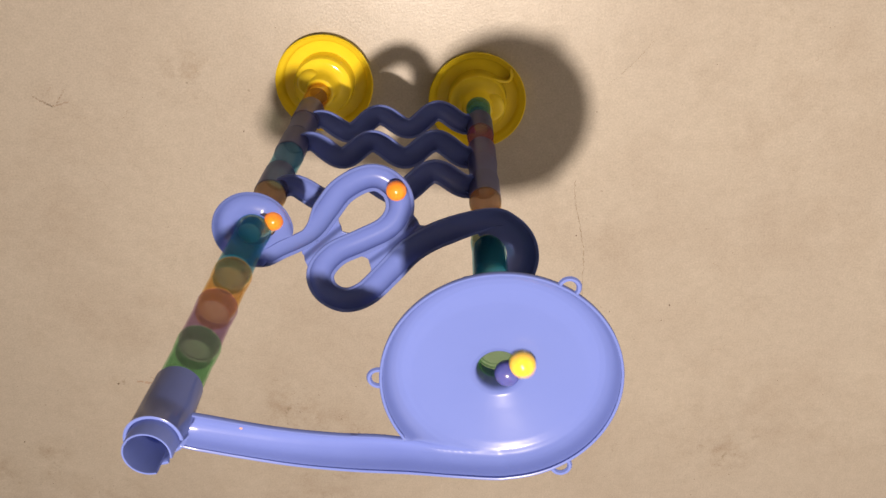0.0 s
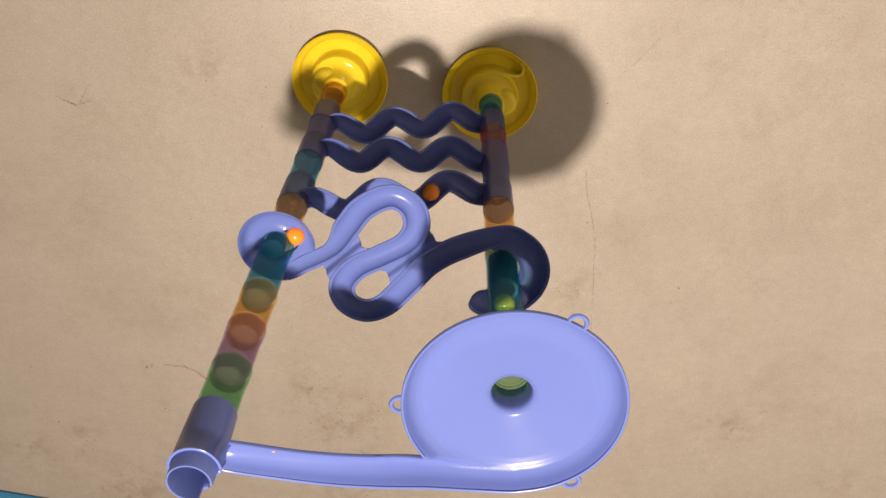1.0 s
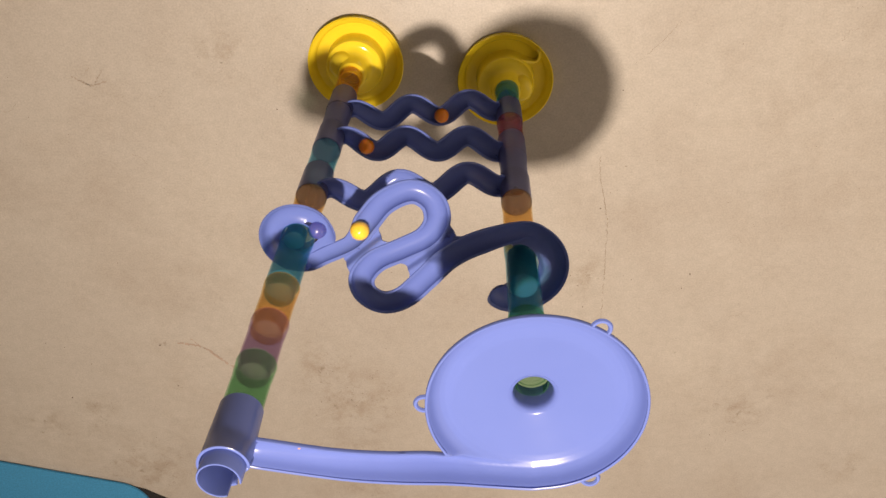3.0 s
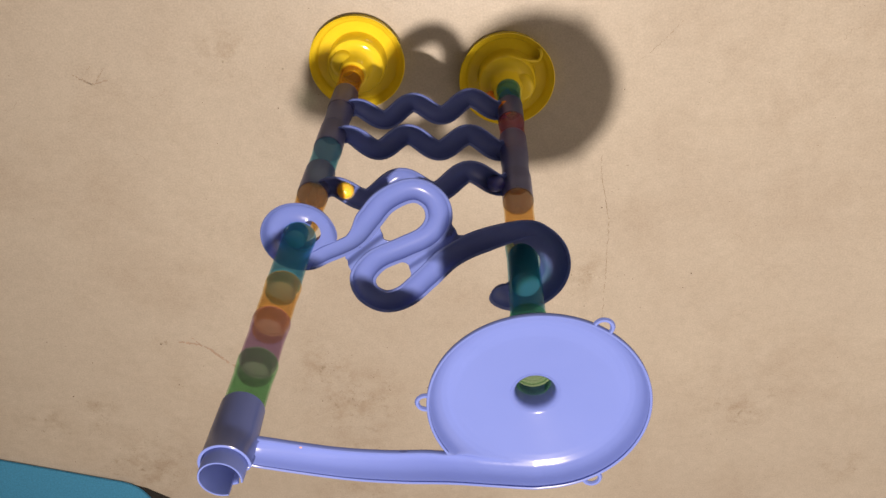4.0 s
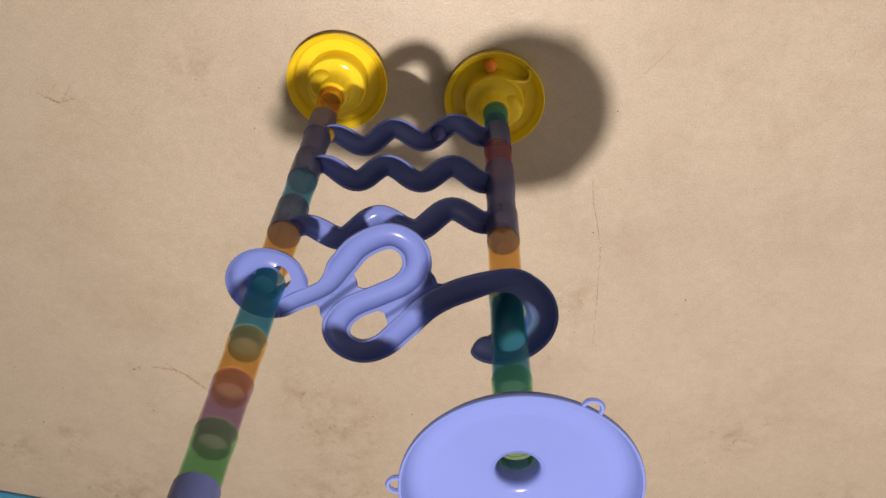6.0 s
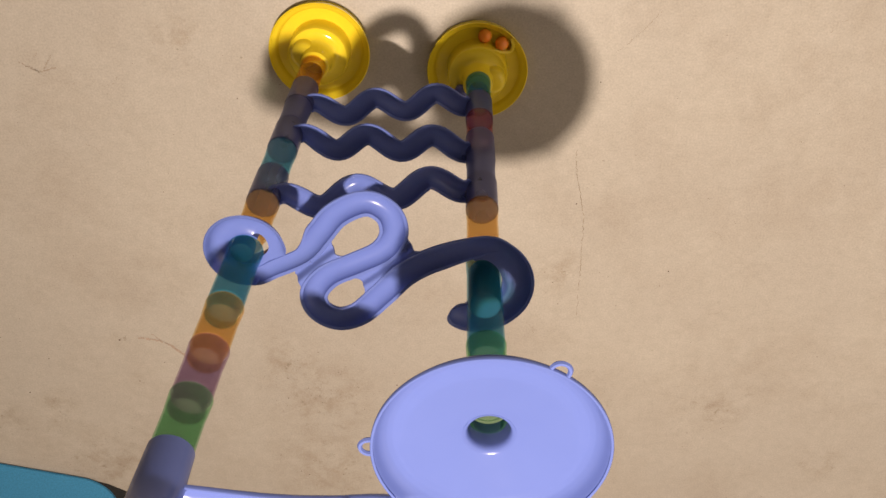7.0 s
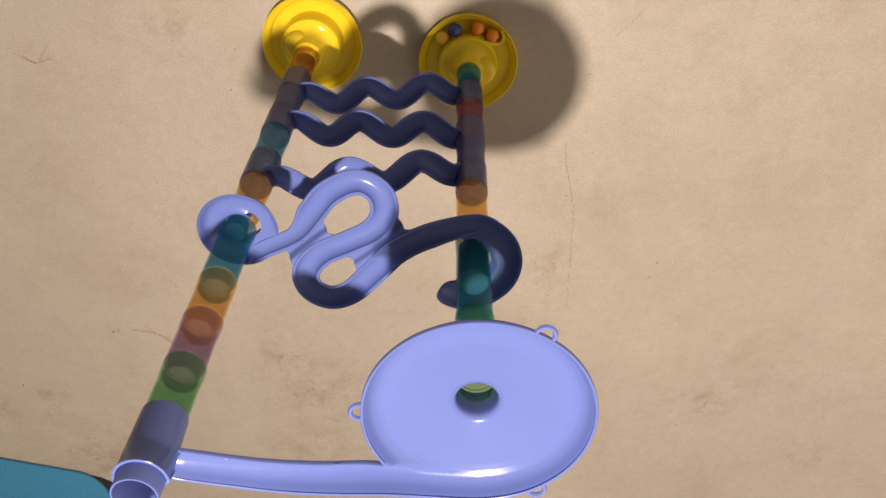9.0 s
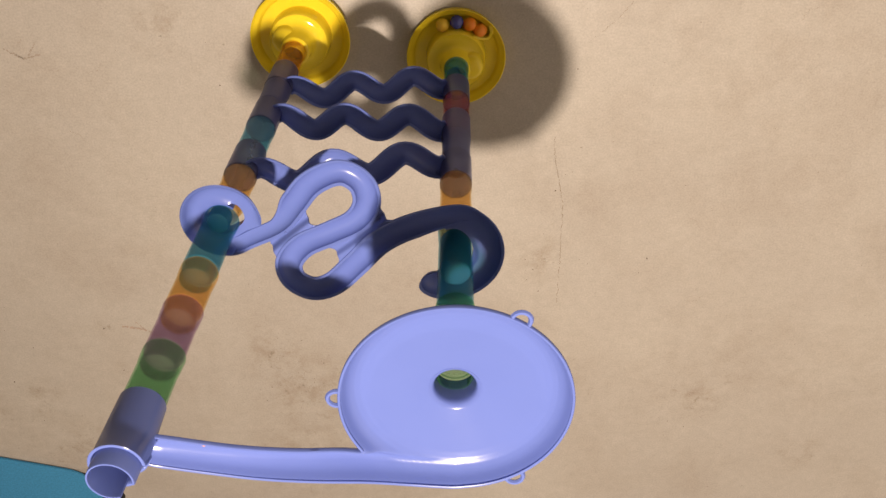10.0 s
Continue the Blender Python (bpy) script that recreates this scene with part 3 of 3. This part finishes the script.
def sheet(name, local, z0, z1, mat, parent=None):
    pts = mat_outline(local)
    n = len(pts)
    v = [(x, y, z0) for x, y in pts] + [(x, y, z1) for x, y in pts]
    f = [tuple(range(n)), tuple(range(n, 2 * n))] + [(i, (i + 1) % n, n + (i + 1) % n, n + i) for i in range(n)]
    return finish(name, v, f, mat, parent, smooth=False)


R_MAT = 0.062
TOP = [(-1.25, 0.0)] + [(-R_MAT + R_MAT * math.sin(a), -R_MAT + R_MAT * math.cos(a)) for a in [math.pi / 2 * i / 12 for i in range(13)]] + [(0.0, -1.40), (-1.25, -1.40)]
# black layer below, set back along the top edge, wider past the corner
UNDER = [(-1.25, -0.004), (-0.055, -0.004), (-0.020, -0.008), (0.022, -0.022), (0.036, -0.045), (0.036, -1.40), (-1.25, -1.40)]
floor_mat = tagged(sheet("floor_mat", UNDER, 0.0, 0.0030, MAT_BLACK), "thick blue mat on the floor over a black layer that reaches past its corner", "mat")
sheet("top_layer", TOP, 0.0030, 0.0065, MAT_BLUE, floor_mat)["label"] = "soft blue cloth top"

# ---- grit, cracks and scuffs on the floor ----
rng = random.Random(7)
gv, gf = [], []


def crumb(x, y, r):
    base_i = len(gv)
    h = r * rng.uniform(0.5, 1.0)
    turn = rng.uniform(0, 6.28)
    n = rng.choice((4, 5, 6))
    for k in range(n):
        q = turn + 6.283 * k / n
        rr = r * rng.uniform(0.6, 1.15)
        gv.append((x + rr * math.cos(q), y + rr * math.sin(q), 0.0))
    gv.append((x + r * rng.uniform(-0.3, 0.3), y + r * rng.uniform(-0.3, 0.3), h))
    for k in range(n):
        gf.append((base_i + k, base_i + (k + 1) % n, base_i + n))
    gf.append(tuple(base_i + k for k in range(n)))


for x, y, r in ((0.304, -0.617, 1.6), (0.295, -0.642, 1.2), (-0.499, -0.757, 2.2), (-0.483, -0.838, 1.5), (-0.274, -0.364, 1.5), (-0.083, -0.837, 1.5), (0.181, -0.336, 1.2),
                (0.166, -0.510, 1.2), (0.376, -0.926, 1.3), (-0.679, -0.756, 1.0), (-0.646, -0.535, 0.9), (-0.615, -0.796, 1.1), (-0.661, -0.865, 1.6), (0.341, -0.499, 0.8)):
    crumb(x, y, r * 0.0009)
for cx, cy, spread, count in ((-0.208, -0.866, 0.030, 38), (-0.246, -0.797, 0.022, 22), (-0.136, -0.852, 0.020, 16), (-0.210, -1.030, 0.040, 16), (-0.560, -1.010, 0.045, 16), (0.170, -0.640, 0.030, 8), (0.417, -0.880, 0.030, 8)):
    for k in range(count):
        crumb(rng.gauss(cx, spread), rng.gauss(cy, spread), 0.00035 + 0.00065 * rng.random() ** 2)
for k in range(300):
    crumb(rng.uniform(-0.95, 0.8), rng.uniform(-1.05, -0.15), 0.00030 + 0.00055 * rng.random() ** 3)
tagged(finish("floor_grit", gv, gf, DIRT, smooth=False), "scattered dark crumbs and grit on the concrete", "grit", kind="stuff")


def ribbon(points, width, mat, name, label, z):
    """A thin uneven line on the floor."""
    line_pts = spline([(x, y, 0) for x, y in points], 10)
    rv, rf = [], []
    for k, p in enumerate(line_pts):
        d = line_pts[min(k + 1, len(line_pts) - 1)] - line_pts[max(k - 1, 0)]
        n = Vector((-d.y, d.x, 0)).normalized()
        c = p + n * rng.uniform(-0.0011, 0.0011)
        w = width * rng.uniform(0.15, 1.0)
        rv += [c + n * w + Vector((0, 0, z)), c - n * w + Vector((0, 0, z))]
        if k and rng.random() > 0.12:
            rf.append((2 * k - 2, 2 * k - 1, 2 * k + 1, 2 * k))
    return tagged(finish(name, rv, rf, mat, smooth=False), label, name.replace("_", " "), kind="stuff")


ribbon([(0.159, -0.430), (0.161, -0.455), (0.170, -0.495), (0.177, -0.532), (0.179, -0.575), (0.180, -0.621), (0.181, -0.660), (0.181, -0.696)], 0.00040, CRACK, "floor_crack", "thin hairline crack in the painted concrete", 0.0004)
ribbon([(0.194, -0.300), (0.225, -0.270), (0.245, -0.245)], 0.00025, CRACK, "floor_crack", "thin hairline crack in the painted concrete", 0.0004)
for pts, width in (([(-0.470, -0.752), (-0.455, -0.754), (-0.428, -0.762), (-0.401, -0.787), (-0.385, -0.800)], 0.0026), ([(-0.448, -0.744), (-0.436, -0.757), (-0.425, -0.764)], 0.0012)):
    ribbon(pts, width, RED_SCUFF, "floor_scuff", "faint reddish scuff on the painted concrete", 0.0004)
for pts in ([(-0.530, -0.324), (-0.522, -0.330), (-0.512, -0.331), (-0.495, -0.325)], [(-0.512, -0.331), (-0.506, -0.320), (-0.498, -0.309)], [(-0.520, -0.312), (-0.515, -0.306)], [(-0.541, -0.318), (-0.530, -0.326), (-0.516, -0.333)]):
    ribbon(pts, 0.0011, SCUFF, "floor_scuff", "faint branching dark scuff on the painted concrete", 0.0004)
# pits in the floor: their glints are put in as raised pale chips
gv, gf = [], []
for k in range(26):
    crumb(rng.gauss(0.150, 0.018), rng.gauss(-0.621, 0.008), 0.0006 + 0.0012 * rng.random() ** 2)
for x, y in ((0.177, -0.545), (0.165, -0.563), (0.172, -0.626), (-0.340, -0.300), (-0.325, -0.285), (-0.262, -0.310), (0.300, -0.760)):
    crumb(x, y, 0.0019)
tagged(finish("pit_glints", gv, gf, PIT_GLINT, smooth=False), "small raised pale chips in place of glinting pits in the concrete", "paint flakes", kind="stuff")
for k in range(9):
    x, y, a = rng.uniform(-0.7, 0.6), rng.uniform(-0.95, -0.25), rng.uniform(0, 6.28)
    ribbon([(x, y), (x + 0.012 * math.cos(a), y + 0.012 * math.sin(a)), (x + 0.024 * math.cos(a + 0.4), y + 0.024 * math.sin(a + 0.4))], 0.0004, SCUFF, "floor_scuff",
           "short faint scuff on the painted concrete", 0.0004)

# ---- balls and their ways ----
RB = 0.0083


def ball(name_label, colour):
    bm = bmesh.new()
    bmesh.ops.create_icosphere(bm, subdivisions=4, radius=RB)
    for f in bm.faces:
        f.smooth = True
    me = bpy.data.meshes.new("marble")
    bm.to_mesh(me)
    bm.free()
    me.materials.append(ball_material("marble_" + name_label.split()[0], colour))
    return tagged(new("marble", me), name_label + " plastic marble in the blue marble run", "marble", "marbles")


orange_one = ball("bright orange", (0.95, 0.31, 0.03))
orange_two = ball("bright orange", (0.95, 0.31, 0.03))
yellow_ball = ball("yellow", (0.92, 0.62, 0.06))
blue_ball = ball("dark blue", (0.09, 0.10, 0.36))

WAY = []       # the way of every ball, place by place
MARK = {}      # where on it each stretch begins and ends


def stretch(name, pts):
    MARK[name] = (len(WAY), len(WAY) + len(pts) - 1)
    WAY.extend(Vector(p) for p in pts)


down = Vector((0, 0, -0.0012))
stretch("fall_in", [(BX + 0.006, BY - 0.001, 0.6350), (BX + 0.003, BY, 0.628), (BX, BY, 0.590), (BX, BY, 0.530), (BX - 0.002, BY + 0.003, 0.503)])
stretch("swirl", [p + down for p in SWIRL])
stretch("drop_a", [(ax(0.42) + 0.004, ay(0.42), 0.418), (ax(0.38), ay(0.38), 0.380)])
stretch("wave_three", [p + down for p in wave_line(*WAVES[2])])
stretch("drop_b", [(BX, BY, 0.31), (BX, BY, 0.275)])
stretch("wave_two", [p + down for p in reversed(wave_line(*WAVES[1]))])
stretch("drop_c", [(ax(0.21), ay(0.21), 0.215), (ax(0.19), ay(0.19), 0.185)])
stretch("wave_one", [p + down for p in wave_line(*WAVES[0])])
stretch("drop_d", [(BX, BY, 0.115), (BX, BY, 0.055), (BX + 0.014, BY - 0.012, 0.039)])
TRAY = []
for i in range(64):
    a = -45 - 626 * i / 63
    r = float(np.interp(-a, [45, 187, 277, 341, 381, 420, 524, 600, 671], [0.026, 0.0256, 0.028, 0.044, 0.047, 0.050, 0.047, 0.0440, 0.0450]))
    z = float(np.interp(-a, [45, 277, 341, 385, 671], [0.0375, 0.0372, 0.0310, 0.0125, 0.0125]))
    TRAY.append((0.0276 + r * math.cos(radians(a)), -0.3180 + r * math.sin(radians(a)), z))
stretch("tray", TRAY)


def place(name, u):
    """A place on the way: the share u of the stretch of that name."""
    i, j = MARK[name]
    return i + (j - i) * u


def follow(events):
    """Rows for walk(): times and places on the way, filled in every twentieth of a second."""
    rows = []
    for n in range(0, 201):
        t = n / 20
        k = 0
        while k < len(events) - 2 and t > events[k + 1][0]:
            k += 1
        (t0, s0), (t1, s1) = events[k], events[k + 1]
        s = s0 + (s1 - s0) * min(1.0, max(0.0, (t - t0) / (t1 - t0)))
        i = min(int(s), len(WAY) - 2)
        rows.append((t, Matrix.Translation(WAY[i].lerp(WAY[i + 1], s - i))))
    return rows


KNOT = 8.0 / (len(SWIRL) - 1)


def through_run(fall, tip, swirl_times, hole, w3, w2, w1, hood, tray):
    ev = []
    if fall is not None:
        ev += [(fall, place("fall_in", 0)), (fall + 0.12, place("fall_in", 0.75)), (tip - 0.08, place("fall_in", 1))]
    if tip is not None:
        ev += [(tip, place("swirl", 0.02))]
    ev += [(t, place("swirl", k * KNOT)) for t, k in swirl_times]
    ev += [(hole, place("swirl", 1.0)), (w3[0] - 0.04, place("drop_a", 1)), (w3[0], place("wave_three", 0)), (w3[1], place("wave_three", 1)),
           (w2[0] - 0.04, place("drop_b", 1)), (w2[0], place("wave_two", 0)), (w2[1], place("wave_two", 1)),
           (w1[0] - 0.04, place("drop_c", 1)), (w1[0], place("wave_one", 0)), (w1[1], place("wave_one", 1)),
           (w1[1] + 0.12, place("drop_d", 0.5)), (hood, place("drop_d", 1))]
    ev += [(t, place("tray", u)) for t, u in tray]
    return ev


# knots of the swirl: 0 tip, 4 side, 8 front, 13 lower loop, 15, 17 middle, 19 upper loop, 21 top, 25 bend, 28, 31 column
SWIRL_TIMES = [(1.55, 2), (1.70, 5), (1.80, 7.3), (1.90, 9.6), (2.00, 11.0), (2.10, 13.2), (2.20, 15.0), (2.30, 16.2), (2.40, 17.2), (2.50, 18.5), (2.60, 20.0), (2.70, 21.3),
               (2.80, 22.5), (2.90, 23.5), (3.00, 24.5), (3.10, 25.6), (3.20, 27.0), (3.30, 28.6), (3.40, 30.0), (3.50, 31.3)]


def motions():
    yellow_rows = follow(through_run(0.76, 1.38, SWIRL_TIMES, 3.6, (3.92, 4.62), (4.93, 5.72), (6.0, 6.88), 7.42,
                                     [(7.45, 0.0), (7.70, 0.23), (7.80, 0.36), (8.00, 0.55), (8.80, 0.80), (9.00, 0.86), (9.20, 0.897), (10.0, 0.897)]))
    yellow_rows = [(t, Matrix.Translation(p)) for t, p in PLATE_WAY] + [r for r in yellow_rows if r[0] >= 0.80]
    walk(yellow_ball, yellow_rows)
    walk(blue_ball, follow(through_run(0.02, 0.80, [(t - 0.6, k) for t, k in SWIRL_TIMES], 3.0, (3.35, 4.05), (4.35, 5.12), (5.4, 6.28), 6.78,
                                       [(6.80, 0.0), (7.10, 0.227), (7.20, 0.371), (7.30, 0.473), (7.40, 0.537), (7.50, 0.567), (7.60, 0.597), (8.40, 0.765), (8.60, 0.79), (8.80, 0.842), (9.00, 0.898), (9.12, 0.9345), (10.0, 0.9345)])))
    walk(orange_two, follow(through_run(None, None, [(t - 2.6, k) for t, k in SWIRL_TIMES if t >= 2.6], 1.01, (1.38, 2.17), (2.38, 3.12), (3.38, 3.98), 4.45,
                                        [(4.48, 0.0), (4.9, 0.22), (5.0, 0.33), (5.1, 0.44), (5.2, 0.51), (5.3, 0.56), (5.5, 0.62), (6.3, 0.79), (6.75, 0.951), (8.95, 0.951), (9.12, 0.968), (10.0, 0.968)])))
    walk(orange_one, follow([(0.0, place("swirl", 0.998)), (0.06, place("swirl", 1.0)), (0.15, place("drop_a", 0.3))] +
                            through_run(None, None, [], 0.16, (0.46, 1.25), (1.57, 2.34), (2.62, 3.25), 3.75,
                                        [(3.78, 0.0), (4.2, 0.30), (4.3, 0.42), (4.4, 0.49), (4.5, 0.53), (4.7, 0.61), (5.3, 0.74), (5.65, 0.79), (6.2, 0.9976), (10.0, 0.9976)])[1:]))


PLATE_WAY = [(0, (0.0425, -0.3023, 0.6445)), (0.1, (0.03, -0.2873, 0.6445)), (0.2, (0.0155, -0.2946, 0.6445)), (0.3, (0.0178, -0.3141, 0.6445)), (0.4, (0.0358, -0.321, 0.645)), (0.5, (0.0429, -0.3108, 0.6445)), (0.6, (0.0276, -0.3018, 0.64)), (0.7, (0.034, -0.3098, 0.636))]
motions()
